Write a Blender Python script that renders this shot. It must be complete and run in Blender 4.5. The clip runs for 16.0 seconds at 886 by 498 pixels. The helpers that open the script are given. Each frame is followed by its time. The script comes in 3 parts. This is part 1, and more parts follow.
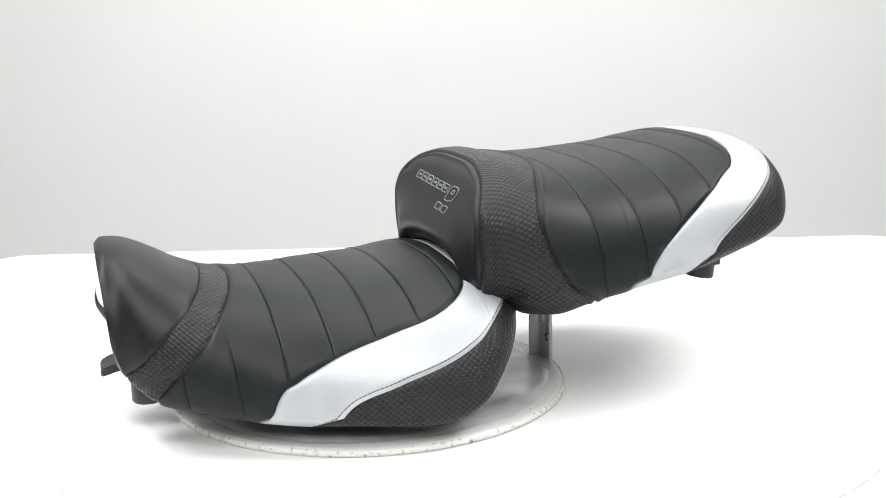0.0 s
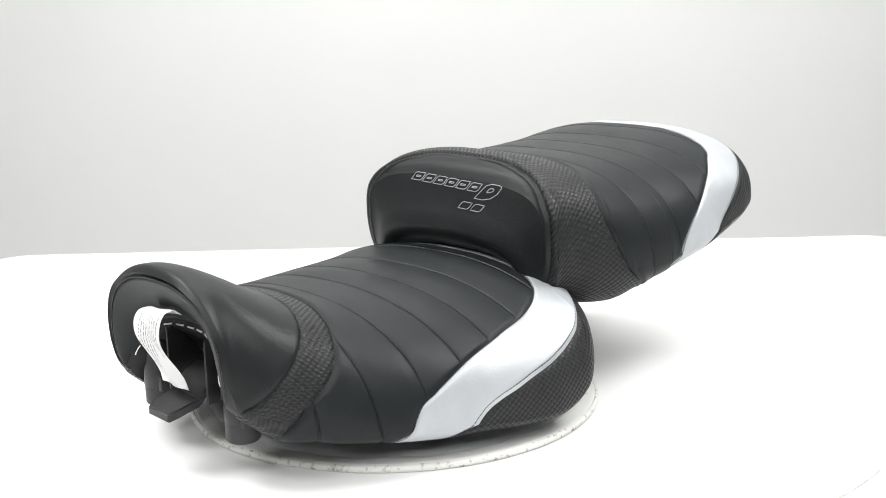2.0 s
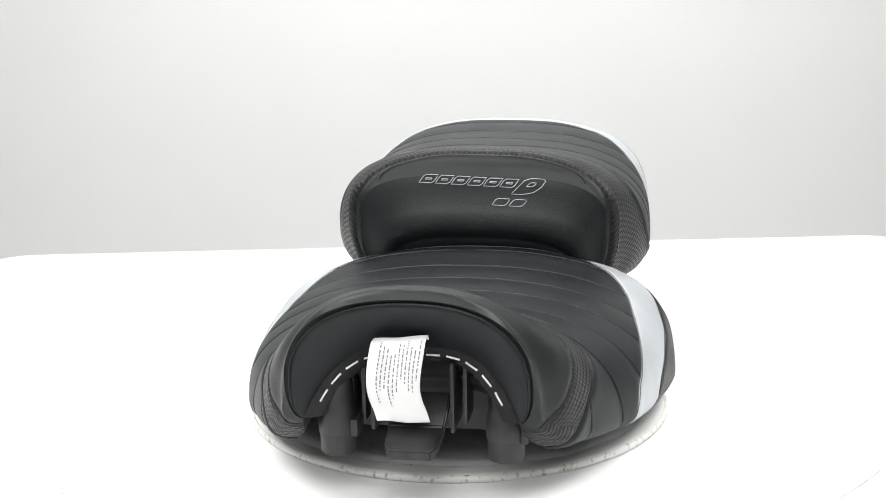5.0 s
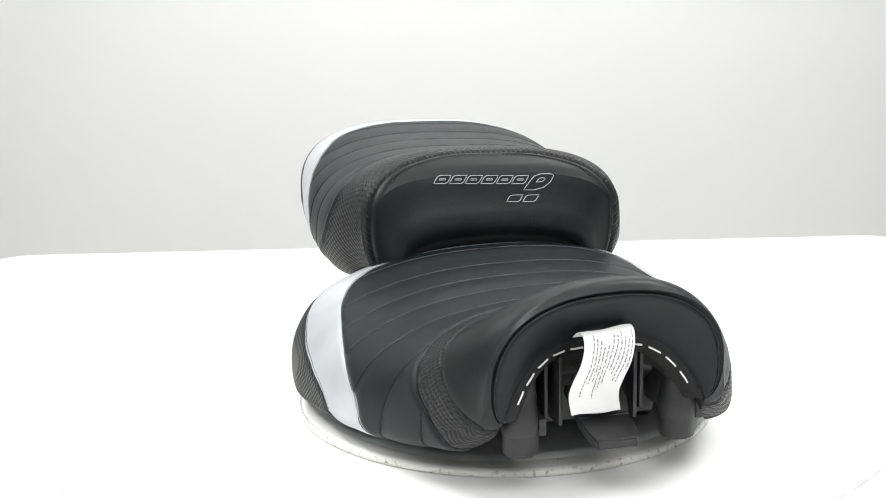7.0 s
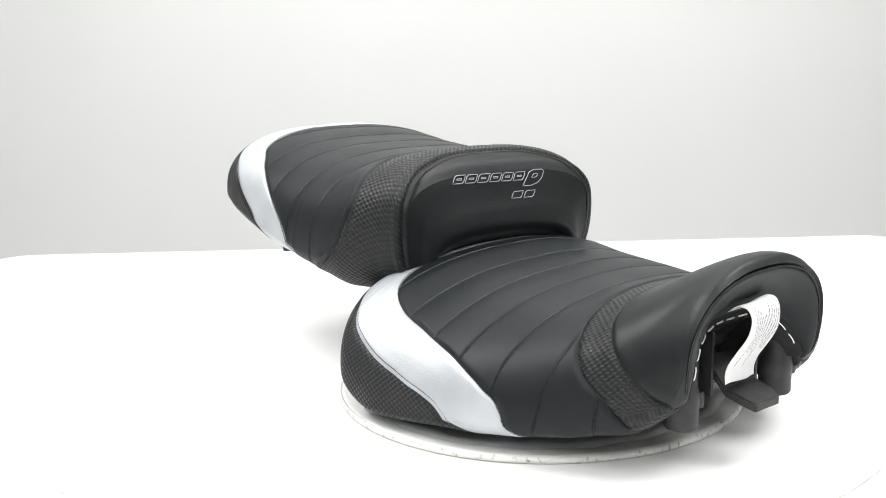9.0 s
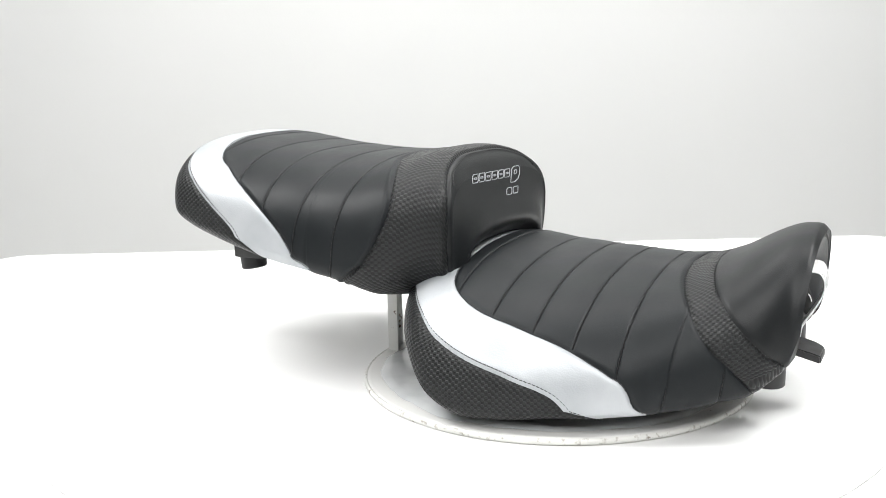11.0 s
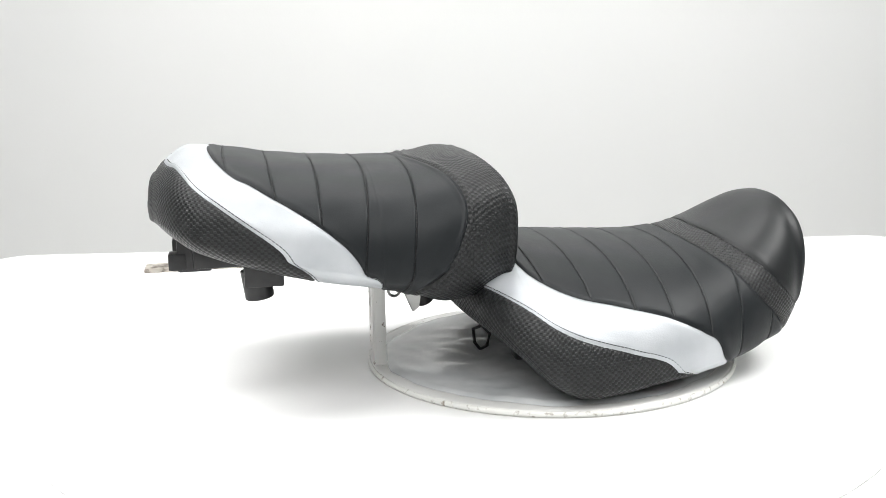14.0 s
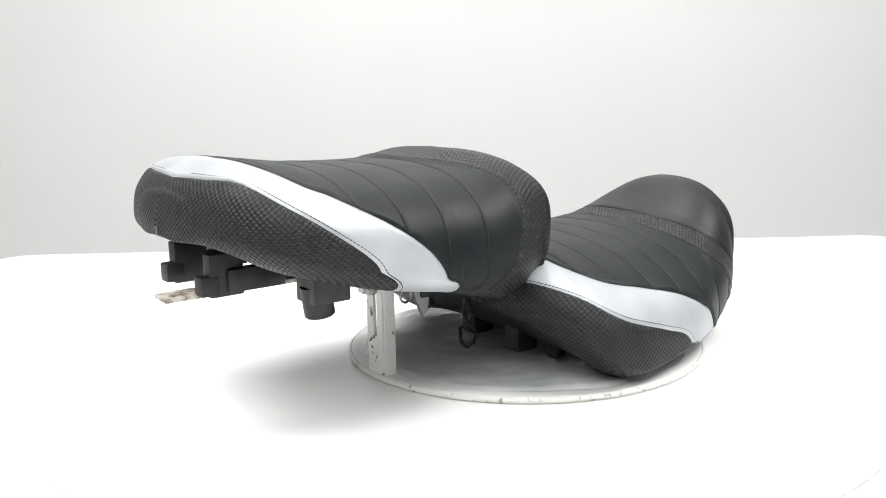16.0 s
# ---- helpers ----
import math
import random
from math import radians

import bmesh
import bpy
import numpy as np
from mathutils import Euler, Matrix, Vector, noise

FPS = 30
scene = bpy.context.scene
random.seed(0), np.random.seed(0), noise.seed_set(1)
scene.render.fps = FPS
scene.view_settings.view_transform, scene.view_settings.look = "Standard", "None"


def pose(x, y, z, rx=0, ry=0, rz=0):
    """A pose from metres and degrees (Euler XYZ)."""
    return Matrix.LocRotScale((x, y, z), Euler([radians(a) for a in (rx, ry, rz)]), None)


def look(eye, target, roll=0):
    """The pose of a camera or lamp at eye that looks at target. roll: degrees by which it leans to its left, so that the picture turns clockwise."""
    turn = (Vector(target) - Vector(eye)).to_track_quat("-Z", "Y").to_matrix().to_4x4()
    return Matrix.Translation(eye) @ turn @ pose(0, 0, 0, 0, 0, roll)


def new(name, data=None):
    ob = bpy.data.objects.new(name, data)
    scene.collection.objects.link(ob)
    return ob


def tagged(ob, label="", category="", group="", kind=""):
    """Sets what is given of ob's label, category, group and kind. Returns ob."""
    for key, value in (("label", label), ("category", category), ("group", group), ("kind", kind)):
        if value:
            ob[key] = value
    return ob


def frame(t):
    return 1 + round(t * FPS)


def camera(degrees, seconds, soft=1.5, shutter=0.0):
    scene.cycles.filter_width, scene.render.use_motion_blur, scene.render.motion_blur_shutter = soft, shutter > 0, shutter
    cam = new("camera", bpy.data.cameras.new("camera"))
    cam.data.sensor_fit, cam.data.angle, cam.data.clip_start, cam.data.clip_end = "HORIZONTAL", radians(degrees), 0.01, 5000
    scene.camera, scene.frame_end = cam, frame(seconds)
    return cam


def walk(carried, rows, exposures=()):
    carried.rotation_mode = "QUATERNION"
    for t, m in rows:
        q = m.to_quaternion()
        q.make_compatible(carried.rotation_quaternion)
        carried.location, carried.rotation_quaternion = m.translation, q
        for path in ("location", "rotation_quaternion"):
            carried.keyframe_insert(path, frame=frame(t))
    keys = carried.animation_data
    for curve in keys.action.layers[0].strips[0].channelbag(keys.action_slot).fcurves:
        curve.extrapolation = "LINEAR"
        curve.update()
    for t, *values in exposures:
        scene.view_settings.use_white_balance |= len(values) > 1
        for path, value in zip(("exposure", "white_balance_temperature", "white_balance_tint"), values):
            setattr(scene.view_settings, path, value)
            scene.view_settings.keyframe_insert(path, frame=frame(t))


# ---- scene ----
# camera: fixed on a stand, looking slightly down at the turntable (axis at the origin)
cam = camera(45.41, 16.0, soft=0.85)
CAM = pose(0, -1.0, 0.32, 90 - 11.41, 0, 0.822) @ pose(0, 0, 0, 0, 0, -1.148)
walk(cam, [(0, CAM), (16, CAM)])


def turn(t):
    """Degrees by which the turntable stands at t seconds."""
    return 19.631 + 12.3285 * t + 0.01052 * t * (t - 16)


# ---- light: a white photo room lit by soft boxes under its ceiling ----
world = bpy.data.worlds.new("world")
scene.world = world
world.use_nodes = True
world.node_tree.nodes["Background"].inputs[0].default_value = (0.93, 0.97, 1.0, 1)
world.node_tree.nodes["Background"].inputs[1].default_value = 0.5


def soft_box(place, target, wide, deep, watts):
    data = bpy.data.lights.new("soft_box", "AREA")
    data.shape, data.size, data.size_y, data.energy = "RECTANGLE", wide, deep, watts
    data.color = (1.0, 0.995, 0.985)
    ob = new("soft_box", data)
    ob.matrix_world = look(place, target)
    return ob


for side_x in (-1.4, 1.4):
    soft_box((side_x, 0.05, 2.05), (0.0, 0.0, 0), 1.0, 1.0, 16).data.spread = radians(105)
soft_box((-0.2, -1.85, 2.0), (0, 0.3, 0.1), 2.6, 1.4, 58)
soft_box((0.0, 0.85, 2.5), (0.0, 1.62, 1.0), 0.9, 0.4, 30).data.spread = radians(130)
scene.view_settings.exposure = 0.0


# ---- materials ----
def material(name, color, rough=0.5, metal=0.0, spec=0.5):
    m = bpy.data.materials.new(name)
    m.use_nodes = True
    b = m.node_tree.nodes["Principled BSDF"]
    b.inputs["Base Color"].default_value = (*color, 1)
    b.inputs["Roughness"].default_value = rough
    b.inputs["Metallic"].default_value = metal
    b.inputs["Specular IOR Level"].default_value = spec
    return m


def add(m, kind, **kw):
    n = m.node_tree.nodes.new(kind)
    for k, v in kw.items():
        n.inputs[k.replace("_", " ")].default_value = v
    return n


def link(m, a, i, b, j):
    m.node_tree.links.new(a.outputs[i], b.inputs[j])


def mottled(m, coords, c1, c2, scale, detail=4.0, lo=0.35, hi=0.65):
    """Base colour that wanders between two tones."""
    b = m.node_tree.nodes["Principled BSDF"]
    n = add(m, "ShaderNodeTexNoise", Scale=scale, Detail=detail)
    r = m.node_tree.nodes.new("ShaderNodeValToRGB")
    r.color_ramp.elements[0].position, r.color_ramp.elements[1].position = lo, hi
    r.color_ramp.elements[0].color, r.color_ramp.elements[1].color = (*c1, 1), (*c2, 1)
    link(m, coords[0], coords[1], n, "Vector")
    link(m, n, "Fac", r, "Fac")
    link(m, r, "Color", b, "Base Color")
    return r


def rough_noise(m, coords, scale, lo, hi):
    b = m.node_tree.nodes["Principled BSDF"]
    n = add(m, "ShaderNodeTexNoise", Scale=scale, Detail=3.0)
    r = m.node_tree.nodes.new("ShaderNodeMapRange")
    r.inputs["To Min"].default_value, r.inputs["To Max"].default_value = lo, hi
    link(m, coords[0], coords[1], n, "Vector")
    link(m, n, "Fac", r, "Value")
    link(m, r, "Result", b, "Roughness")


def bumped(m, height, socket, strength, distance, under=None):
    b = m.node_tree.nodes["Principled BSDF"]
    n = add(m, "ShaderNodeBump", Strength=strength, Distance=distance)
    link(m, height, socket, n, "Height")
    if under:
        link(m, under, "Normal", n, "Normal")
    link(m, n, "Normal", b, "Normal")
    return n


def coords_of(m, which="Object"):
    return (m.node_tree.nodes.new("ShaderNodeTexCoord"), which)


def grain(m, co, scale=1400.0, strength=0.25, distance=0.0003):
    """Fine leather grain."""
    v = add(m, "ShaderNodeTexVoronoi", Scale=scale)
    link(m, co[0], co[1], v, "Vector")
    n = add(m, "ShaderNodeTexNoise", Scale=scale * 0.35, Detail=3.0)
    link(m, co[0], co[1], n, "Vector")
    a = m.node_tree.nodes.new("ShaderNodeMath")
    a.operation = "ADD"
    link(m, v, "Distance", a, 0)
    link(m, n, "Fac", a, 1)
    return bumped(m, a, "Value", strength, distance)


def vinyl(name, c1, c2, rough, spec=0.4, **kw):
    m = material(name, c1, rough, 0.0, spec)
    co = coords_of(m)
    mottled(m, co, c1, c2, 18.0)
    rough_noise(m, co, 30.0, rough - 0.05, rough + 0.07)
    grain(m, co, **kw)
    return m


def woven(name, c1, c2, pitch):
    """Vinyl embossed as a basket weave: rounded pillows between dull hollows, their highlights and shade painted into
    the colour.
    """
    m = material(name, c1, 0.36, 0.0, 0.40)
    nt = m.node_tree
    b = nt.nodes["Principled BSDF"]
    uv = nt.nodes.new("ShaderNodeUVMap")
    sx = nt.nodes.new("ShaderNodeSeparateXYZ")
    link(m, uv, "UV", sx, "Vector")

    def math_node(op, a, b_=None, val=None):
        n = nt.nodes.new("ShaderNodeMath")
        n.operation = op
        nt.links.new(a, n.inputs[0])
        if b_ is not None:
            nt.links.new(b_, n.inputs[1])
        elif val is not None:
            n.inputs[1].default_value = val
        return n.outputs[0]

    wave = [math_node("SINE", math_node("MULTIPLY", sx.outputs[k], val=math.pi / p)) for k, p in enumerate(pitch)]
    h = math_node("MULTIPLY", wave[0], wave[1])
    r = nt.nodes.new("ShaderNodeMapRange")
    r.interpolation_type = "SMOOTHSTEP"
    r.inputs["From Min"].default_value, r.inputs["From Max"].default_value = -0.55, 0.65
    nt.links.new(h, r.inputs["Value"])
    bp = add(m, "ShaderNodeBump", Strength=1.0, Distance=0.0005)
    nt.links.new(r.outputs[0], bp.inputs["Height"])
    link(m, bp, "Normal", b, "Normal")
    q = nt.nodes.new("ShaderNodeMapRange")
    q.inputs["To Min"].default_value, q.inputs["To Max"].default_value = 0.60, 0.33
    nt.links.new(r.outputs[0], q.inputs["Value"])
    link(m, q, "Result", b, "Roughness")
    # base colour follows height: pale tops imitate glints, dark hollows the shade between
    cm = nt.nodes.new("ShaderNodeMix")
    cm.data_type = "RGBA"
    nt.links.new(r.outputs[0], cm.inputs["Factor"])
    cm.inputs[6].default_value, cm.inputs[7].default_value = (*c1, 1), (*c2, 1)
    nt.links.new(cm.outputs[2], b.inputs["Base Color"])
    return m


MATT = vinyl("matt_black_vinyl", (0.0072, 0.0092, 0.0106), (0.0100, 0.0120, 0.0135), 0.44, spec=0.24)
NOSE = vinyl("grained_black_vinyl", (0.0060, 0.0072, 0.0080), (0.0084, 0.0098, 0.0108), 0.41, spec=0.31, scale=1000.0, strength=0.3)
SILVER = vinyl("silver_white_vinyl", (0.40, 0.42, 0.44), (0.48, 0.50, 0.52), 0.42, spec=0.5, scale=760.0, strength=0.3)
SILVER.node_tree.nodes["Principled BSDF"].inputs["Metallic"].default_value = 0.3
# first colour: painted shade of the hollows; second: painted highlight of the pillows
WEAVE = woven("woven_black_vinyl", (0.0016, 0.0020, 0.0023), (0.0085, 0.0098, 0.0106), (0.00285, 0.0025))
PLASTIC = material("black_plastic", (0.012, 0.012, 0.013), 0.42)
RUBBER = material("black_rubber", (0.018, 0.018, 0.018), 0.6)
for m_ in (PLASTIC, RUBBER):
    c_ = coords_of(m_)
    mottled(m_, c_, (0.008, 0.008, 0.009), (0.02, 0.02, 0.021), 60.0)
    rough_noise(m_, c_, 90.0, 0.35, 0.6)
FELT = vinyl("black_lining", (0.01, 0.01, 0.01), (0.016, 0.016, 0.016), 0.85, scale=600.0, strength=0.8)
THREAD = material("black_thread", (0.005, 0.0055, 0.006), 0.45, 0.0, 0.4)
GREY_THREAD = material("grey_thread", (0.36, 0.38, 0.40), 0.5)
WHITE_THREAD = material("white_thread", (0.8, 0.8, 0.8), 0.6)
PAPER = vinyl("white_label_fabric", (0.80, 0.80, 0.80), (0.86, 0.86, 0.86), 0.8, scale=1800.0, strength=0.2)
INK = material("grey_print", (0.22, 0.22, 0.23), 0.7)
STEEL = material("zinc_steel", (0.42, 0.42, 0.41), 0.38, 1.0)
rough_noise(STEEL, coords_of(STEEL), 120.0, 0.25, 0.55)


def chipped_paint(name, amount, scale=85.0, under=(0.10, 0.055, 0.03), coat=(0.80, 0.80, 0.78), soft=0.05):
    """White paint on steel, chipped to rust in spots."""
    m = material(name, (0.78, 0.78, 0.76), 0.4)
    co = coords_of(m)
    r = mottled(m, co, under, coat, scale, 6.0, amount, amount + soft)
    bumped(m, r, "Color", 0.4, 0.0005)
    return m


PAINT = chipped_paint("white_paint", 0.24, 140.0)
WORN = chipped_paint("flaking_dirty_paint", 0.36, 150.0, (0.13, 0.10, 0.075), (0.56, 0.52, 0.46), 0.22)
CHIPPED = chipped_paint("chipped_white_paint", 0.33, 110.0)
RIM = chipped_paint("scuffed_rim_paint", 0.24, 190.0, (0.22, 0.18, 0.14), (0.74, 0.74, 0.71), 0.20)
TABLE = material("white_laminate", (0.86, 0.86, 0.855), 0.32, 0.0, 0.35)
rough_noise(TABLE, coords_of(TABLE), 6.0, 0.28, 0.4)
WALL = material("white_wall_paint", (0.680, 0.685, 0.680), 0.9, 0.0, 0.2)
c_ = coords_of(WALL)
mottled(WALL, c_, (0.675, 0.682, 0.677), (0.688, 0.692, 0.688), 1.3)
n_ = add(WALL, "ShaderNodeTexNoise", Scale=220.0, Detail=4.0)
link(WALL, c_[0], c_[1], n_, "Vector")
bumped(WALL, n_, "Fac", 0.12, 0.001)
FLOOR = material("grey_floor", (0.5, 0.5, 0.49), 0.6)
mottled(FLOOR, coords_of(FLOOR), (0.46, 0.46, 0.45), (0.55, 0.55, 0.54), 3.0)
FILM = material("crinkled_clear_film", (0.62, 0.64, 0.65), 0.22, 0.0, 0.6)
c_ = coords_of(FILM)
mottled(FILM, c_, (0.50, 0.52, 0.53), (0.72, 0.73, 0.73), 14.0, 5.0)


# ---- building helpers ----
BASE = {}


def thing(name, place, label, category, group=""):
    ob = new(name)
    ob.empty_display_size = 0.02
    ob.matrix_world = Matrix.Translation(place)
    BASE[name] = Vector(place)
    ob["base"] = list(place)
    return tagged(ob, label, category, group)


def smooth(me, angle=50):
    for p in me.polygons:
        p.use_smooth = True
    if angle < 180:
        me.set_sharp_from_angle(angle=radians(angle))


def part(name, bm, mat, parent, label="", angle=50, kind=""):
    """One mesh object under a thing, or under a part of one; bm is in the turntable's space, or a ready mesh."""
    if isinstance(bm, bmesh.types.BMesh):
        bmesh.ops.recalc_face_normals(bm, faces=bm.faces)
        me = bpy.data.meshes.new(name)
        bm.to_mesh(me)
        bm.free()
    else:
        me = bm
    root = parent if parent.parent is None else parent.parent
    me.transform(Matrix.Translation(-Vector(root["base"])))
    me.materials.append(mat)
    smooth(me, angle)
    ob = new(name, me)
    ob.parent = parent
    return tagged(ob, label, kind=kind)


def box(bm, cx, cy, cz, sx, sy, sz, bevel=0.0, m=None):
    made = bmesh.ops.create_cube(bm, size=1)["verts"]
    bmesh.ops.scale(bm, vec=(sx, sy, sz), verts=made)
    if bevel:
        es = list({e for v in made for e in v.link_edges})
        got = bmesh.ops.bevel(bm, geom=es, offset=bevel, segments=2, affect="EDGES", profile=0.6)
        made = list({v for f in got["faces"] for v in f.verts} | {v for v in made if v.is_valid})
    mat = Matrix.Translation((cx, cy, cz)) @ (m or Matrix())
    bmesh.ops.transform(bm, matrix=mat, verts=made)
    return made


def lathe(bm, rows, m=None, n=40):
    """A turned body from (radius, height) rows."""
    rings = []
    for r, z in rows:
        if r < 1e-6:
            rings.append([bm.verts.new((0, 0, z))])
        else:
            rings.append([bm.verts.new((r * math.cos(2 * math.pi * k / n), r * math.sin(2 * math.pi * k / n), z)) for k in range(n)])
    for a, b in zip(rings, rings[1:]):
        for k in range(n):
            q = [a[k % len(a)], a[(k + 1) % n % len(a)], b[(k + 1) % n % len(b)], b[k % len(b)]]
            q = list(dict.fromkeys(q))
            if len(q) > 2:
                bm.faces.new(q)
    vs = [v for ring in rings for v in ring]
    if m is not None:
        bmesh.ops.transform(bm, matrix=m, verts=vs)
    return vs


def tube(bm, pts, r, sides=6, closed=False, flat=1.0):
    """A round cord along points."""
    pts = [Vector(p) for p in pts]
    n = len(pts)
    rings = []
    up0 = Vector((0.13, 0.21, 0.97)).normalized()
    for k, p in enumerate(pts):
        a = pts[(k - 1) % n] if closed or k else pts[0]
        b = pts[(k + 1) % n] if closed or k < n - 1 else pts[-1]
        d = (b - a).normalized()
        s = d.cross(up0).normalized()
        u = s.cross(d)
        rings.append([bm.verts.new(p + r * (math.cos(2 * math.pi * j / sides) * s + flat * math.sin(2 * math.pi * j / sides) * u)) for j in range(sides)])
    pairs = list(zip(rings, rings[1:])) + ([(rings[-1], rings[0])] if closed else [])
    for a, b in pairs:
        for j in range(sides):
            bm.faces.new((a[j], a[(j + 1) % sides], b[(j + 1) % sides], b[j]))
    if not closed:
        bm.faces.new(rings[0][::-1])
        bm.faces.new(rings[-1])


def curve_table(rows):
    """Smooth columns through rows; the first column runs monotonously."""
    t = np.array(rows, float)
    k = t[:, 0]
    d = np.gradient(t, k, axis=0)
    e = np.diff(t, axis=0) / np.diff(k)[:, None]
    lo, hi = np.vstack([e[:1], e]), np.vstack([e, e[-1:]])
    cap = 3 * np.minimum(np.abs(lo), np.abs(hi))
    d = np.where(lo * hi <= 0, 0, np.clip(d, -cap, cap))

    def at(x):
        x = np.clip(np.asarray(x, float), min(k[0], k[-1]), max(k[0], k[-1]))
        i = np.clip(np.searchsorted(k, x) - 1, 0, len(k) - 2)
        h = k[i + 1] - k[i]
        u = ((x - k[i]) / h)[..., None]
        h = h[..., None]
        return ((2 * u**3 - 3 * u**2 + 1) * t[i] + (u**3 - 2 * u**2 + u) * h * d[i] + (-2 * u**3 + 3 * u**2) * t[i + 1] + (u**3 - u**2) * h * d[i + 1])
    return at


SHOULDER = 0.70


class Cover:
    """The skin of a seat: sections across its length. v = 0 on the crown, 1 at the lower hem, on either side."""

    def __init__(self, rows, mid, yaw=0.0, roll=0.0, belly=0.0):
        self.moved = None
        self.rows, self.at, self.mid, self.yaw, self.roll, self.belly = rows, curve_table(rows), mid, yaw, roll, belly

    def point(self, x, v):
        x, v = np.broadcast_arrays(np.asarray(x, float), np.asarray(v, float))
        c = self.at(x)
        w, zt, zw, zb, ti, p, px = (c[..., k] for k in range(1, 8))
        a = np.abs(v)
        f = np.clip(a / SHOULDER, 0, 1) * math.pi / 2
        g = np.clip((a - SHOULDER) / (1 - SHOULDER), 0, 1) * math.pi / 2
        y = w * np.sin(f) ** p - ti * (1 - np.cos(g))
        z = np.where(a <= SHOULDER, zw + (zt - zw) * np.clip(np.cos(f), 0, 1) ** p, zw - (zw - zb) * np.sin(g))
        xx = x + px * a**2 * (1 - self.belly * a)
        yy = np.sign(v) * y
        return np.stack([xx, yy + self.mid + self.yaw * xx, z + self.roll * yy], -1)


def sheet_mesh(name, P, UV, fields, rules):
    """The part of a grid where every (field, sign) of the rules holds, cut sharply along the lines."""
    n, m = P.shape[:2]
    keep = np.ones((n - 1, m - 1), int) * 2
    for f, sg in rules:
        F = fields[f] * sg
        c = np.stack([F[:-1, :-1], F[1:, :-1], F[1:, 1:], F[:-1, 1:]])
        keep = np.where((c < 0).all(0), 0, np.where((c >= 0).all(0), keep, np.minimum(keep, 1)))
    verts, faces, uvs, seen = [], [], [], {}

    def vert(p):
        k = (round(p[0] * 2e5), round(p[1] * 2e5), round(p[2] * 2e5))
        if k not in seen:
            seen[k] = len(verts)
            verts.append(tuple(p[:3]))
        return seen[k]

    names = [f for f, _ in rules]
    D = np.concatenate([P, UV] + [fields[f][..., None] for f in names], -1)
    for i, j in zip(*np.nonzero(keep)):
        poly = [D[i, j], D[i + 1, j], D[i + 1, j + 1], D[i, j + 1]]
        if keep[i, j] == 1:
            for k, (_, sg) in enumerate(rules):
                out = []
                for a, b in zip(poly, poly[1:] + poly[:1]):
                    fa, fb = a[5 + k] * sg, b[5 + k] * sg
                    if fa >= 0:
                        out.append(a)
                    if (fa >= 0) != (fb >= 0):
                        out.append(a + (b - a) * (fa / (fa - fb)))
                poly = out
                if len(poly) < 3:
                    break
            if len(poly) < 3:
                continue
        ids, us = [], []
        for p in poly:
            k = vert(p)
            if k not in ids:
                ids.append(k)
                us.append((p[3], p[4]))
        if len(ids) > 2:
            faces.append(ids)
            uvs.extend(us)
    me = bpy.data.meshes.new(name)
    me.from_pydata(verts, [], faces)
    layer = me.uv_layers.new(name="UVMap")
    layer.data.foreach_set("uv", np.array(uvs).ravel())
    me.update()
    return me


def metric(P, F):
    """A field turned into metres from its zero line."""
    def grad(A, ax):
        return np.gradient(A, axis=ax)
    ls = np.linalg.norm(grad(P, 0), axis=-1) + 1e-9
    lv = np.linalg.norm(grad(P, 1), axis=-1) + 1e-9
    g = np.sqrt((grad(F, 0) / ls) ** 2 + (grad(F, 1) / lv) ** 2) + 1e-6
    return F / g


def normals(P):
    a, b = np.gradient(P, axis=0), np.gradient(P, axis=1)
    n = np.cross(a, b)
    n /= np.linalg.norm(n, axis=-1, keepdims=True) + 1e-12
    return n


def dashes(bm, pts, pitch, length, r, lift, nrm):
    """Single stitches along a line of points with normals."""
    pts, nrm = np.asarray(pts), np.asarray(nrm)
    d = np.r_[0, np.cumsum(np.linalg.norm(np.diff(pts, axis=0), axis=1))]
    k = 0.5 * pitch
    while k + length < d[-1]:
        a = np.array([np.interp(k, d, pts[:, c]) for c in range(3)])
        b = np.array([np.interp(k + length, d, pts[:, c]) for c in range(3)])
        n = np.array([np.interp(k, d, nrm[:, c]) for c in range(3)])
        t = (b - a) / (np.linalg.norm(b - a) + 1e-9)
        s = np.cross(n, t)
        ring = []
        for q, h in ((a, -0.3), (a + t * length * 0.25, 1.0), (b - t * length * 0.25, 1.0), (b, -0.3)):
            o = q + n * (lift * h)
            ring.append([bm.verts.new(o + s * r), bm.verts.new(o + n * r), bm.verts.new(o - s * r)])
        for u, w_ in zip(ring, ring[1:]):
            for e in range(2):
                bm.faces.new((u[e], u[e + 1], w_[e + 1], w_[e]))
        k += pitch

# ---- the room ----
def slab(name, outline, z0, z1, mat, label, category="", kind="structure", bevel=0.0):
    bm = bmesh.new()
    low = [bm.verts.new((x, y, z0)) for x, y in outline]
    f = bm.faces.new(low)
    up = bmesh.ops.extrude_face_region(bm, geom=[f])["geom"]
    bmesh.ops.translate(bm, vec=(0, 0, z1 - z0), verts=[g for g in up if isinstance(g, bmesh.types.BMVert)])
    bmesh.ops.recalc_face_normals(bm, faces=bm.faces)
    if bevel:
        es = [e for e in bm.edges if all(abs(v.co.z - z1) < 1e-6 for v in e.verts)]
        bmesh.ops.bevel(bm, geom=es, offset=bevel, segments=3, affect="EDGES", profile=0.5)
    me = bpy.data.meshes.new(name)
    bm.to_mesh(me)
    bm.free()
    me.materials.append(mat)
    smooth(me, 40)
    return tagged(new(name, me), label, category, kind=kind)


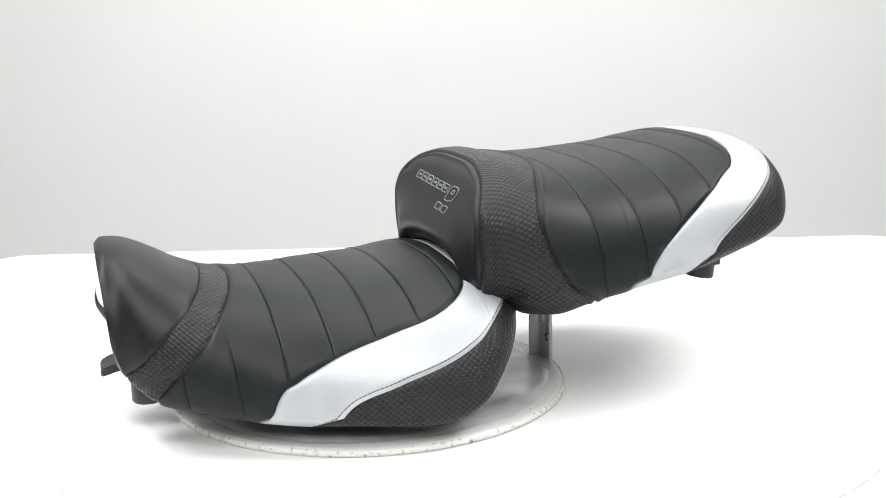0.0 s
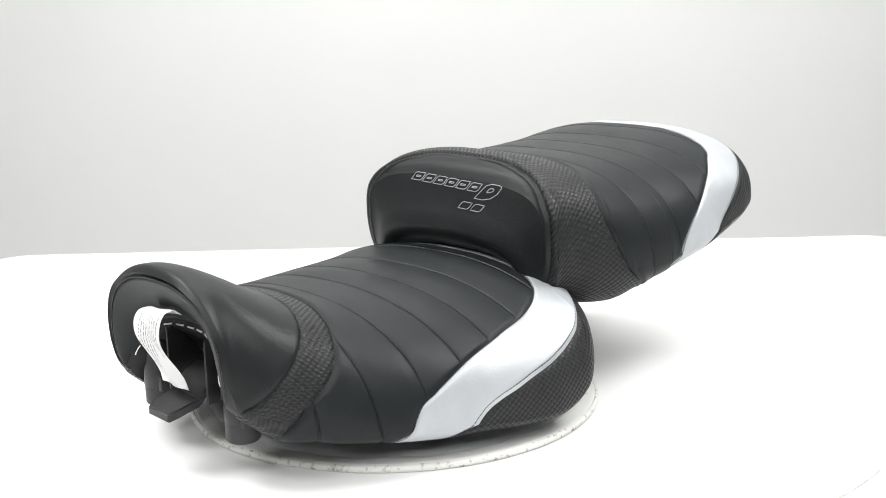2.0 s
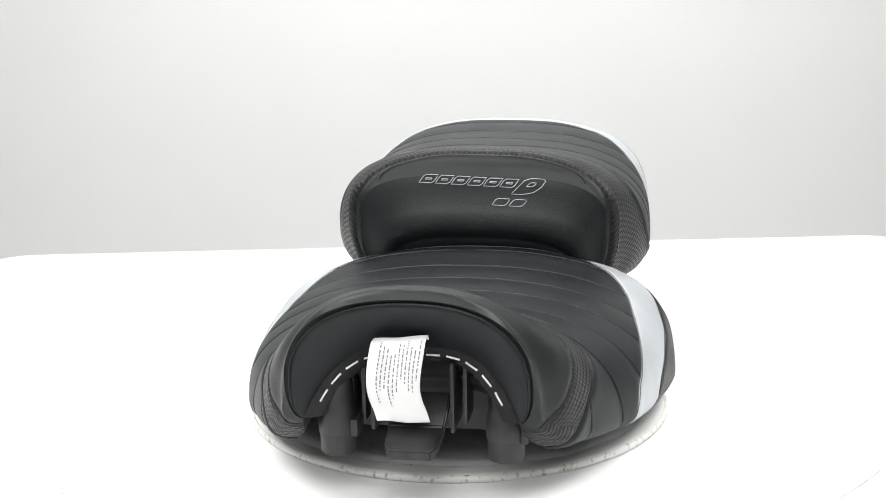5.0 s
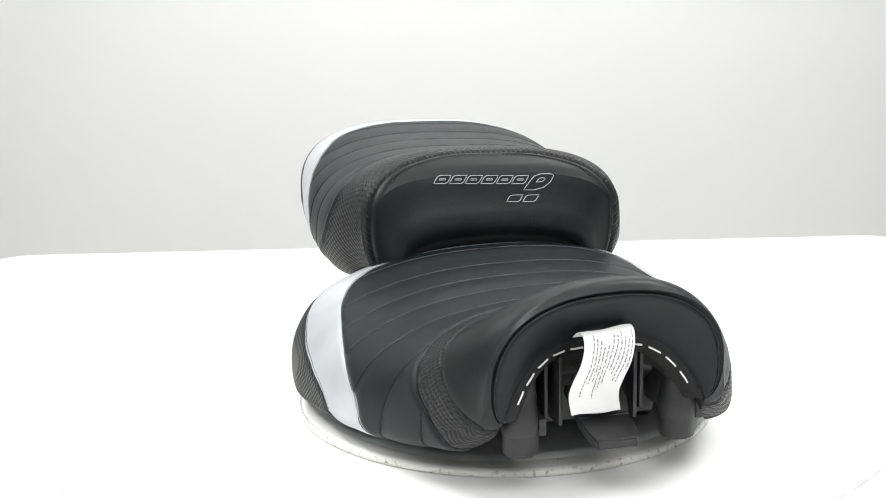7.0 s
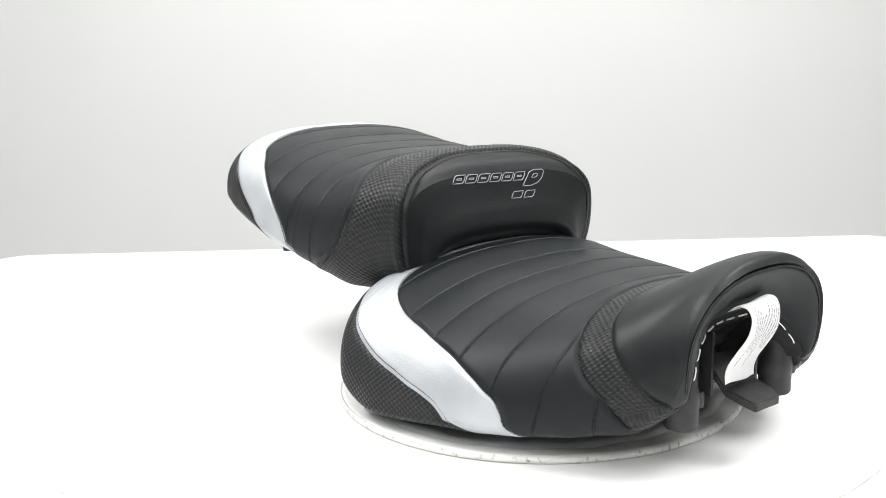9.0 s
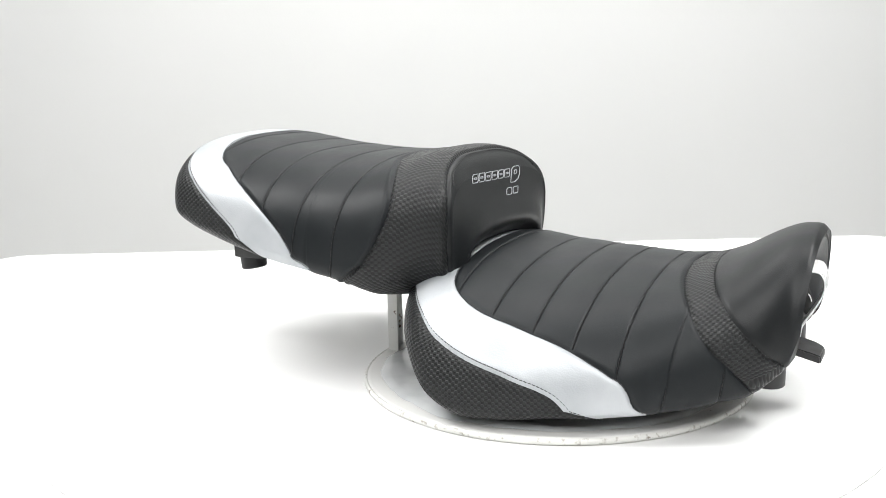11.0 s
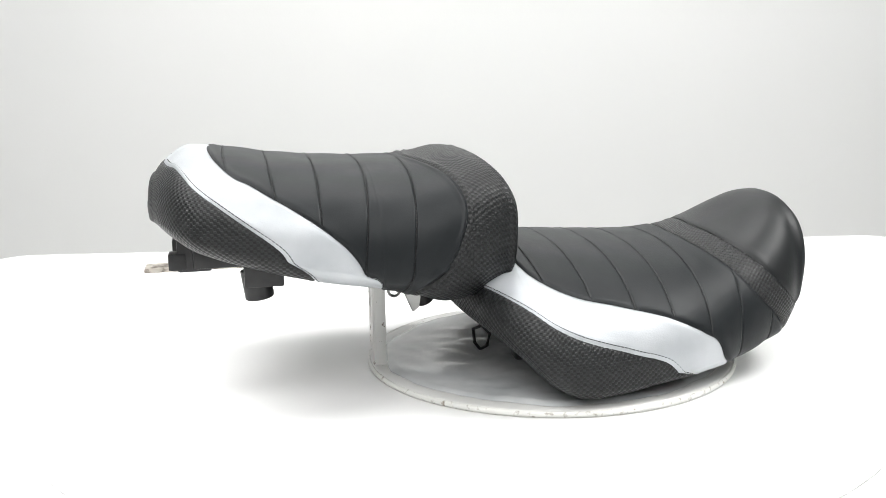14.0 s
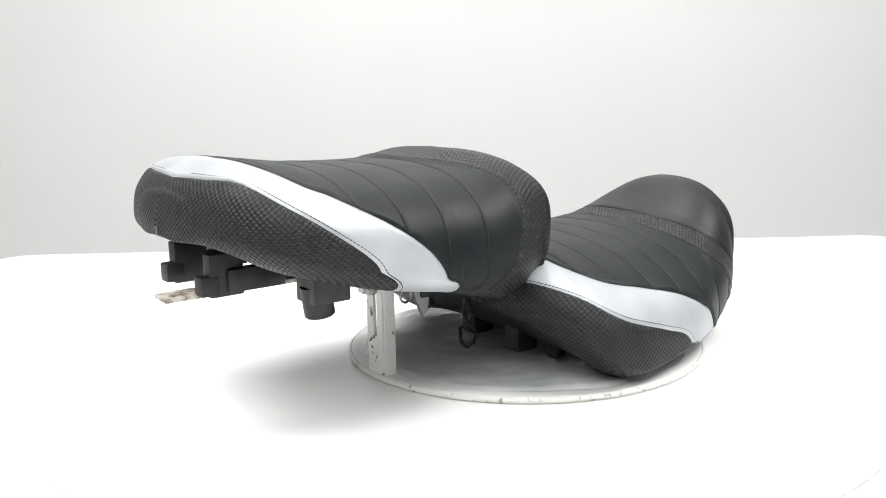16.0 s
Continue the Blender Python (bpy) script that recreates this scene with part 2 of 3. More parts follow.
def rounded(x0, y0, x1, y1, r, turned=0.0, n=12):
    pts = []
    for cx, cy, a0 in ((x1 - r, y1 - r, 0), (x0 + r, y1 - r, 90), (x0 + r, y0 + r, 180), (x1 - r, y0 + r, 270)):
        for k in range(n + 1):
            a = radians(a0 + 90 * k / n)
            pts.append((cx + r * math.cos(a), cy + r * math.sin(a)))
    c, s = math.cos(radians(turned)), math.sin(radians(turned))
    return [(c * x - s * y, s * x + c * y) for x, y in pts]


TOP = -0.0025
WALL_Y = 1.62
slab("floor", [(-3, -3), (3, -3), (3, 3), (-3, 3)], -0.83, -0.78, FLOOR, "smooth grey floor of the photo room")
slab("wall_north", [(-3, WALL_Y), (3, WALL_Y), (3, WALL_Y + 0.12), (-3, WALL_Y + 0.12)], -0.78, 2.6, WALL, "plain white painted wall behind the table")
slab("wall_south", [(-3, -3), (3, -3), (3, -2.88), (-3, -2.88)], -0.78, 2.6, WALL, "plain white painted wall")
slab("wall_west", [(-3, -2.88), (-2.88, -2.88), (-2.88, WALL_Y), (-3, WALL_Y)], -0.78, 2.6, WALL, "plain white painted wall")
slab("wall_east", [(2.88, -2.88), (3, -2.88), (3, WALL_Y), (2.88, WALL_Y)], -0.78, 2.6, WALL, "plain white painted wall")
slab("ceiling", [(-3, -3), (3, -3), (3, 3), (-3, 3)], 2.6, 2.65, WALL, "plain white ceiling")

table = thing("table", (0, 0, -0.78), "white laminate table with rounded corners", "table")
bm = bmesh.new()
ring = [bm.verts.new((x, y, TOP - 0.028)) for x, y in rounded(-0.685, -0.80, 0.702, 0.630, 0.05, 1.9)]
f = bm.faces.new(ring)
up = bmesh.ops.extrude_face_region(bm, geom=[f])["geom"]
bmesh.ops.translate(bm, vec=(0, 0, 0.028), verts=[g for g in up if isinstance(g, bmesh.types.BMVert)])
bmesh.ops.bevel(bm, geom=[e for e in bm.edges if all(v.co.z > TOP - 0.001 for v in e.verts)], offset=0.003, segments=3, affect="EDGES")
part("tabletop", bm, TABLE, table)
for lx, ly in ((-0.6, -0.7), (0.56, -0.68), (-0.62, 0.5), (0.54, 0.54)):
    bm = bmesh.new()
    box(bm, lx, ly, (TOP - 0.028 - 0.78) / 2, 0.05, 0.05, 0.78 + TOP - 0.028, 0.004)
    part("leg", bm, TABLE, table)

# ---- the turntable and the plate on it ----
turntable = thing("turntable", (0, 0, 0), "large round white turntable disc lying on the table", "turntable")
bm = bmesh.new()
lathe(bm, [(0, TOP + 0.0008), (0.4046, TOP + 0.0008), (0.405, TOP + 0.0011), (0.4049, -0.0005), (0.4040, 0), (0, 0)], n=192)
part("platform", bm, TABLE, turntable)
bm = bmesh.new()
lathe(bm, [(0.380, TOP), (0.398, TOP), (0.398, TOP + 0.0009), (0.380, TOP + 0.0009), (0.380, TOP)], n=96)
part("base_ring", bm, TABLE, turntable)

PX, PY, PR = -0.0955, -0.0140, 0.181
stand = thing("seat_stand", (PX, PY, 0), "white painted steel plate stand with slotted post, rim chipped", "stand")
bm = bmesh.new()
lathe(bm, [(0, 0), (PR - 0.001, 0), (PR, 0.001), (PR, 0.005), (PR - 0.001, 0.006), (PR - 0.004, 0.006), (0, 0.006)],
      Matrix.Translation((PX, PY, 0)), n=128)
part("plate", bm, PAINT, stand)
bm = bmesh.new()
tube(bm, [(PX + (PR + 0.0002) * math.cos(a), PY + (PR + 0.0002) * math.sin(a), 0.0031) for a in np.linspace(0, 2 * math.pi, 160)[:-1]], 0.0024, 8, True, 1.25)
part("rim", bm, RIM, stand, "chipped rusty rim")


def slotted_bar(bm, x, y0, y1, z0, z1, thick, slot):
    """An upright flat bar in the plane of y and z with one long slot (y, z0, z1, half-width)."""
    sy, s0, s1, hw = slot
    n = 10
    hole = [(sy + hw * math.cos(a), s1 + hw * math.sin(a)) for a in np.linspace(0, math.pi, n)] + \
           [(sy + hw * math.cos(a), s0 + hw * math.sin(a)) for a in np.linspace(math.pi, 2 * math.pi, n)]
    out = []
    for hy, hz in hole:
        oy = y1 if hy >= sy else y0
        out.append((oy, z1 if hz > s1 + hw * 0.7 else z0 if hz < s0 - hw * 0.7 else hz))
    rings = []
    for pts in (hole, out):
        for dx in (0, thick):
            rings.append([bm.verts.new((x + dx, a, b)) for a, b in pts])
    h0, h1, o0, o1 = rings
    m = len(hole)
    for k in range(m):
        j = (k + 1) % m
        for q in ((h0[k], h0[j], o0[j], o0[k]), (h1[k], o1[k], o1[j], h1[j]), (h0[k], h1[k], h1[j], h0[j]), (o0[k], o0[j], o1[j], o1[k])):
            bm.faces.new(q)
    bmesh.ops.remove_doubles(bm, verts=bm.verts, dist=1e-6)


bm = bmesh.new()
slotted_bar(bm, 0.081, -0.034, -0.008, 0.004, 0.125, 0.003, (-0.020, 0.045, 0.095, 0.003))
part("post", bm, CHIPPED, stand, "slotted upright post, paint chipped", angle=30)
bm = bmesh.new()
box(bm, 0.0770, -0.0065, 0.062, 0.011, 0.003, 0.116, 0.00045)
part("flange", bm, CHIPPED, stand, angle=30)
bm = bmesh.new()
box(bm, 0.19, -0.016, 0.1135, 0.206, 0.026, 0.004, 0.0008)
part("carrier_bar", bm, WORN, stand, "flat steel bar with worn flaking paint", angle=30)
bm = bmesh.new()
mt = Matrix.Translation((0.0835, -0.020, 0.088)) @ Matrix.Rotation(radians(90), 4, "Y")
lathe(bm, [(0, 0), (0.0055, 0), (0.0055, 0.004), (0.003, 0.0045), (0.003, 0.014), (0, 0.014)], mt, 6)
part("wing_bolt", bm, STEEL, stand, angle=30)
bm = bmesh.new()
box(bm, 0.094, -0.020, 0.088, 0.004, 0.020, 0.006, 0.0012)
part("bolt_wing", bm, STEEL, stand, angle=30)

# crinkled sheet that covers the plate
sheet = thing("cover_sheet", (PX, PY, 0.006), "thin crinkled grey foam sheet lying on the plate", "sheet")
bm = bmesh.new()
rr, aa = 34, 96
grid = []
for i in range(rr + 1):
    row = []
    for k in range(aa):
        a = 2 * math.pi * k / aa
        edge = PR - 0.014 + 0.006 * noise.noise((math.cos(a) * 2.2, math.sin(a) * 2.2, 3.1)) + 0.003 * noise.noise((math.cos(a) * 9, math.sin(a) * 9, 1.7))
        r = edge * i / rr
        x, y = PX + r * math.cos(a), PY + r * math.sin(a)
        z = 0.0075 + 0.0022 * abs(noise.noise((x * 34, y * 60, 0.3))) + 0.0026 * max(0, noise.noise((x * 16 + 4, y * 24, 2.2)))
        row.append(bm.verts.new((x, y, z if i < rr else 0.0064)))
        if i == 0:
            row = row * aa
            break
    grid.append(row)
for i in range(rr):
    for k in range(aa):
        j = (k + 1) % aa
        q = list(dict.fromkeys([grid[i][k], grid[i][j], grid[i + 1][j], grid[i + 1][k]]))
        bm.faces.new(q)
part("sheet", bm, FILM, sheet, angle=180)

# ---- the rider's seat ----
# x, half-width, crown height, height of the widest line, hem height, tuck of the hem, squareness, shift of the flank along x
RIDER = [
    (-0.3322, 0.0850, 0.1515, 0.0882, 0.0640, 0.0100, 0.840, 0.0120),
    (-0.3290, 0.0885, 0.1558, 0.0749, 0.0570, 0.0120, 0.840, 0.0140),
    (-0.3226, 0.0924, 0.1581, 0.0607, 0.0486, 0.0140, 0.840, 0.0160),
    (-0.3122, 0.1046, 0.1579, 0.0505, 0.0385, 0.0160, 0.842, 0.0180),
    (-0.3010, 0.1133, 0.1544, 0.0456, 0.0336, 0.0180, 0.845, 0.0180),
    (-0.2866, 0.1202, 0.1474, 0.0438, 0.0318, 0.0200, 0.848, 0.0140),
    (-0.2680, 0.1293, 0.1362, 0.0405, 0.0285, 0.0220, 0.850, 0.0100),
    (-0.2420, 0.1416, 0.1247, 0.0375, 0.0255, 0.0220, 0.852, 0.0040),
    (-0.2150, 0.1535, 0.1189, 0.0348, 0.0228, 0.0220, 0.854, 0.0000),
    (-0.1870, 0.1640, 0.1174, 0.0323, 0.0203, 0.0240, 0.853, 0.0000),
    (-0.1500, 0.1743, 0.1190, 0.0297, 0.0177, 0.0280, 0.851, 0.0000),
    (-0.1150, 0.1820, 0.1207, 0.0259, 0.0139, 0.0340, 0.850, 0.0000),
    (-0.0800, 0.1872, 0.1230, 0.0274, 0.0114, 0.0400, 0.860, 0.0000),
    (-0.0503, 0.1861, 0.1271, 0.0372, 0.0252, 0.0400, 0.870, 0.0000),
    (-0.0258, 0.1698, 0.1265, 0.0604, 0.0484, 0.0360, 0.890, 0.0000),
    (-0.0062, 0.1407, 0.1229, 0.0759, 0.0639, 0.0300, 0.910, 0.0000),
    (0.0084, 0.1036, 0.1183, 0.0851, 0.0731, 0.0220, 0.840, 0.0000),
    (0.0182, 0.0654, 0.1158, 0.0934, 0.0815, 0.0120, 0.880, 0.0000),
    (0.0241, 0.0310, 0.1145, 0.1034, 0.0909, 0.0060, 0.920, 0.0000),
    (0.0265, 0.0030, 0.1134, 0.1114, 0.1024, 0.0010, 0.950, 0.0000),
]
rider = Cover(RIDER, -0.0164, 0.0018, -0.0145)
PILLION = [
    (-0.0271, 0.1136, 0.1925, 0.1502, 0.0984, 0.0180, 0.620, -0.0600),
    (-0.0232, 0.1232, 0.1998, 0.1488, 0.0975, 0.0220, 0.630, -0.0600),
    (-0.0156, 0.1275, 0.2078, 0.1466, 0.0965, 0.0260, 0.650, -0.0580),
    (-0.0041, 0.1340, 0.2134, 0.1402, 0.0955, 0.0300, 0.670, -0.0540),
    (0.0094, 0.1419, 0.2146, 0.1308, 0.0900, 0.0320, 0.690, -0.0460),
    (0.0305, 0.1500, 0.2105, 0.1235, 0.0892, 0.0320, 0.710, -0.0340),
    (0.0600, 0.1541, 0.2073, 0.1203, 0.0979, 0.0300, 0.730, -0.0180),
    (0.0950, 0.1549, 0.2080, 0.1218, 0.1068, 0.0280, 0.740, -0.0060),
    (0.1300, 0.1552, 0.2102, 0.1282, 0.1126, 0.0300, 0.750, 0.0000),
    (0.1700, 0.1538, 0.2138, 0.1381, 0.1208, 0.0340, 0.760, 0.0000),
    (0.2000, 0.1521, 0.2186, 0.1465, 0.1292, 0.0360, 0.770, 0.0000),
    (0.2263, 0.1478, 0.2225, 0.1539, 0.1375, 0.0360, 0.780, 0.0000),
    (0.2476, 0.1382, 0.2242, 0.1612, 0.1466, 0.0320, 0.800, 0.0000),
    (0.2646, 0.1122, 0.2158, 0.1684, 0.1564, 0.0240, 0.830, 0.0000),
    (0.2774, 0.0702, 0.2031, 0.1719, 0.1621, 0.0140, 0.870, 0.0000),
    (0.2842, 0.0337, 0.1907, 0.1718, 0.1621, 0.0060, 0.920, 0.0000),
    (0.2868, 0.0030, 0.1721, 0.1692, 0.1649, 0.0010, 0.950, 0.0000),
]
pillion = Cover(PILLION, -0.0275, -0.0006, 0.0227, 1.0)


def grid_of(cover, nx, nv):
    """Stations packed towards both ends, so that the caps are round."""
    x0, x1 = cover.rows[0][0], cover.rows[-1][0]
    u = np.linspace(0, 1, nx)
    k = 0.5 - 0.5 * np.cos(math.pi * u)
    u = 0.45 * u + 0.55 * k
    X, V = np.meshgrid(x0 + (x1 - x0) * u, np.linspace(-1, 1, nv), indexing="ij")
    P = cover.point(X, V)
    rim = cover.point(X[:, 0], np.full(nx, SHOULDER))[:, :2]
    run = np.cumsum(np.r_[0, np.linalg.norm(np.diff(rim, axis=0), axis=1)])
    half = np.abs(P[..., 1] - cover.mid - cover.yaw * P[..., 0])
    arc = np.empty_like(X)
    for i in range(nx):
        d = (P[i, :, 0, None] - rim[None, :, 0]) ** 2 + (half[i, :, None] - (rim[None, :, 1] - cover.mid - cover.yaw * rim[None, :, 0])) ** 2
        k = np.clip(d.argmin(1), 1, nx - 2)
        d0, d1, d2 = (d[np.arange(nv), k + j] for j in (-1, 0, 1))
        off = 0.5 * (d0 - d2) / (d0 - 2 * d1 + d2 + 1e-12)
        arc[i] = run[k] + np.clip(off, -1, 1) * 0.5 * (run[k + 1] - run[k - 1])
    arc = np.where(V < 0, arc, 2 * run[-1] - arc)
    across = np.cumsum(np.c_[np.zeros((nx, 1)), np.linalg.norm(np.diff(P, axis=1), axis=2)], axis=1)
    across -= across[:, nv // 2 : nv // 2 + 1]
    return X, V, P, np.stack([X, across], -1), np.stack([arc, P[..., 2] * 1.08], -1)


def below(X, V, line):
    """Field that is positive below (outside) a line v(x), also past its ends."""
    at, xa, xb = line
    v = at(np.clip(X, xa, xb))[..., 1]
    f = np.abs(V) - v
    # past the front end nothing lies below; past the rear end everything does
    f = np.where(X < xa, np.minimum(f, 0) - (xa - X) * 6, f)
    f = np.where(X > xb, np.maximum(f, 0) + (X - xb) * 6, f)
    return f


def follow(cover, xs, vs, shift=0.0):
    """Points with normals along a line on the cover, moved sideways by shift metres."""
    xs, vs = np.asarray(xs, float), np.asarray(vs, float)
    P = cover.point(xs, vs)
    if cover.moved:
        gx, gv, D = cover.moved
        i = np.clip(np.searchsorted(gx, xs), 1, len(gx) - 1)
        j = np.clip(np.searchsorted(gv, vs), 1, len(gv) - 1)
        a = ((xs - gx[i - 1]) / (gx[i] - gx[i - 1]))[:, None]
        b = ((vs - gv[j - 1]) / (gv[j] - gv[j - 1]))[:, None]
        P = P + (D[i - 1, j - 1] * (1 - b) + D[i - 1, j] * b) * (1 - a) + (D[i, j - 1] * (1 - b) + D[i, j] * b) * a
    e = 1e-4
    a = (cover.point(xs + e, vs) - P) / e
    b = (cover.point(xs, vs + e) - P) / e
    n = np.cross(a, b)
    n /= np.linalg.norm(n, axis=1, keepdims=True) + 1e-12
    t = np.gradient(P, axis=0)
    t /= np.linalg.norm(t, axis=1, keepdims=True) + 1e-12
    return P + np.cross(n, t) * shift, n


def v_line(pts):
    """A line across a cover as v along x."""
    at = curve_table(pts)
    return at, pts[0][0], pts[-1][0]


# lines of the rider's cover
R_UP = v_line([(-0.2290, 1.000), (-0.2096, 0.660), (-0.1929, 0.580), (-0.1763, 0.528), (-0.1596, 0.486), (-0.1429, 0.453), (-0.1262, 0.425), (-0.1096, 0.400), (-0.0929, 0.380), (-0.0762, 0.360), (-0.0640, 0.342), (-0.0550, 0.322), (-0.0470, 0.294), (-0.0400, 0.250), (-0.0362, 0.185), (-0.0347, 0.110), (-0.0341, 0.050), (-0.0340, 0.000)])
R_LOW = v_line([(-0.1885, 1.000), (-0.1815, 0.865), (-0.1725, 0.765), (-0.1563, 0.677), (-0.1413, 0.637), (-0.1263, 0.610), (-0.1113, 0.585), (-0.0963, 0.564), (-0.0813, 0.545), (-0.0663, 0.528), (-0.0513, 0.509), (-0.0363, 0.486), (-0.0213, 0.466), (-0.0063, 0.439), (0.0080, 0.420), (0.0180, 0.360), (0.0255, 0.000)])


def band_edge(pts):
    at = curve_table(np.array([(v, x) for v, x in pts]))
    return lambda V: at(np.abs(V))[..., 1]


BAND_F = band_edge([(0.000, -0.2470), (0.125, -0.2510), (0.250, -0.2585), (0.375, -0.2707), (0.500, -0.2875), (0.600, -0.3065), (0.692, -0.3210), (0.850, -0.3270), (1.000, -0.3298)])
BAND_R = band_edge([(0.000, -0.2230), (0.125, -0.2272), (0.250, -0.2358), (0.375, -0.2470), (0.450, -0.2545), (0.565, -0.2710), (0.640, -0.2865), (0.750, -0.3030), (0.875, -0.3085), (1.000, -0.3125)])
R_RIBS = [(-0.0495, -0.030), (-0.0915, 0.006), (-0.1305, 0.010), (-0.1665, 0.0125), (-0.2035, 0.010), (-0.2455, 0.019), (-0.2835, 0.005)]
P_RIBS = [(0.2170, -0.040), (0.1790, -0.022), (0.1385, 0.001), (0.0955, 0.020), (0.0560, 0.0215)]
P_UP = v_line([(0.0895, 1.000), (0.0912, 0.812), (0.1037, 0.715), (0.1161, 0.649), (0.1286, 0.600), (0.1410, 0.556), (0.1535, 0.514), (0.1659, 0.472), (0.1805, 0.424), (0.1945, 0.372), (0.2105, 0.318), (0.2190, 0.250), (0.2252, 0.170), (0.2288, 0.085), (0.2302, 0.035), (0.2306, 0.000)])
P_LOW = v_line([(0.1435, 1.000), (0.1475, 0.870), (0.1545, 0.775), (0.1601, 0.742), (0.1708, 0.690), (0.1816, 0.658), (0.1923, 0.630), (0.2030, 0.599), (0.2138, 0.563), (0.2245, 0.523), (0.2353, 0.477), (0.2460, 0.408), (0.2567, 0.286), (0.2680, 0.100), (0.2705, 0.000)])
P_BAND = band_edge([(0.000, 0.0500), (0.125, 0.0402), (0.250, 0.0295), (0.385, 0.0215), (0.510, 0.0190), (0.580, 0.0208), (0.630, 0.0255), (0.670, 0.0305), (0.700, 0.0385), (0.813, 0.0570), (1.000, 0.0660)])
P_FACE = band_edge([(0, -0.0100), (0.06, -0.0107), (0.177, -0.0148), (0.25, -0.0172), (0.375, -0.0222), (0.5, -0.0245), (0.75, -0.0250), (1, -0.0245)])

GROOVE, PUFF = 0.0009, 0.0007


def finish(cover, nx, nv, ribs, seams, inner, extra, felled=(), calm=None):
    """Grid, its fields, and the relief of seams and padded ribs."""
    X, V, P, UV, SIDE = grid_of(cover, nx, nv)
    fields = extra(X, V)
    if calm:
        # even out the sections between two stations, but for the free edges
        w = np.clip((calm - X) / 0.03, 0, 1) * np.clip((np.arange(nx) - 12) / 60.0, 0, 1)[:, None] * np.clip((1 - np.abs(V)) / 0.1, 0, 1)
        w = 0.24 * w[1:-1, 1:-1, None]
        before = P.copy()
        for _ in range(260):
            P[1:-1, 1:-1] += w * (P[2:, 1:-1] + P[:-2, 1:-1] + P[1:-1, 2:] + P[1:-1, :-2] - 4 * P[1:-1, 1:-1])
        cover.moved = X[:, 0], V[0], P - before
    N = normals(P)
    if N[nx // 2, nv // 2, 2] < 0:
        N = -N
    relief = np.zeros_like(X)
    near = np.full_like(X, 1.0)
    for xc, bend in ribs:
        d = metric(P, X - (xc + bend * V**2))
        near = np.minimum(near, np.abs(d))
    mask = np.ones_like(X)
    for f in inner:
        mask *= np.clip(metric(P, fields[f[0]]) * f[1] / 0.004, 0, 1)
    relief += mask * (PUFF * (1 - np.exp(-((near / 0.009) ** 2))) - GROOVE * np.exp(-((near / 0.0009) ** 2)))
    for f in seams:
        d = metric(P, fields[f])
        relief -= 0.0010 * np.exp(-((d / 0.0015) ** 2)) - 0.0003 * np.exp(-(((np.abs(d) - 0.005) / 0.004) ** 2))
    for f in felled:
        d = metric(P, fields[f])
        relief += 0.0009 * np.exp(-(((np.abs(d) - 0.0036) / 0.0022) ** 2)) - 0.0012 * np.exp(-((d / 0.0014) ** 2))
    # soft unevenness of the foam
    lump = np.array([noise.noise(Vector(p) * 22) for p in P.reshape(-1, 3)]).reshape(X.shape)
    return X, V, P + N * (relief + 0.0004 * lump)[..., None], UV, SIDE, fields


def rider_fields(X, V):
    return {"up": below(X, V, R_UP), "low": below(X, V, R_LOW), "bf": X - BAND_F(V), "br": X - BAND_R(V)}


def pillion_fields(X, V):
    return {"up": below(X, V, P_UP), "low": below(X, V, P_LOW), "band": X - P_BAND(V), "face": X - P_FACE(V)}


def under_sheet(cover, P, x_from, arch, nv=41):
    """The moulded pan that closes a seat from below, hem to hem; arch(x) lifts its middle."""
    n = P.shape[0]
    U = np.linspace(-1, 1, nv)
    L = np.empty((n, nv, 3))
    for k in range(nv):
        w = (U[k] + 1) / 2
        L[:, k] = P[:, 0] * (1 - w) + P[:, -1] * w
    a = arch(P[:, P.shape[1] // 2, 0])
    L[:, :, 2] += a[:, None] * (1 - np.abs(U) ** 3.8)[None, :]
    return L


def plain_mesh(name, P):
    n, m = P.shape[:2]
    me = bpy.data.meshes.new(name)
    ids = np.arange(n * m).reshape(n, m)
    faces = np.stack([ids[:-1, :-1], ids[1:, :-1], ids[1:, 1:], ids[:-1, 1:]], -1).reshape(-1, 4)
    me.from_pydata([tuple(p) for p in P.reshape(-1, 3)], [], faces.tolist())
    me.update()
    return me


def stitch_lines(bm, cover, lines, pitch=0.0036, length=0.0029):
    for xs, vs, shift, r in lines:
        ok = (xs > cover.rows[0][0] + 0.0015) & (xs < cover.rows[-1][0] - 0.0015)
        xs, vs = xs[ok], vs[ok]
        p, n = follow(cover, xs, vs, shift)
        if n[len(n) // 2] @ (p[len(n) // 2] - np.array([p[len(n) // 2][0], cover.mid, 0.05])) < 0:
            n = -n
        dashes(bm, p, pitch, length, r, 0.00025, n)


def beside(at, xa, xb, sd, away):
    """A line that keeps its distance from a seam v(x); away is positive towards the crown."""
    x = np.linspace(xa, xb - 0.002, 260)
    v = at(x)[..., 1]
    a = 0.24
    tx, tv = np.gradient(x), np.gradient(v) * a
    n = np.hypot(tx, tv) + 1e-9
    nx_, nv_ = tv / n, -tx / n
    return x + nx_ * away, np.clip(v + nv_ * away / a, 0, 1) * sd


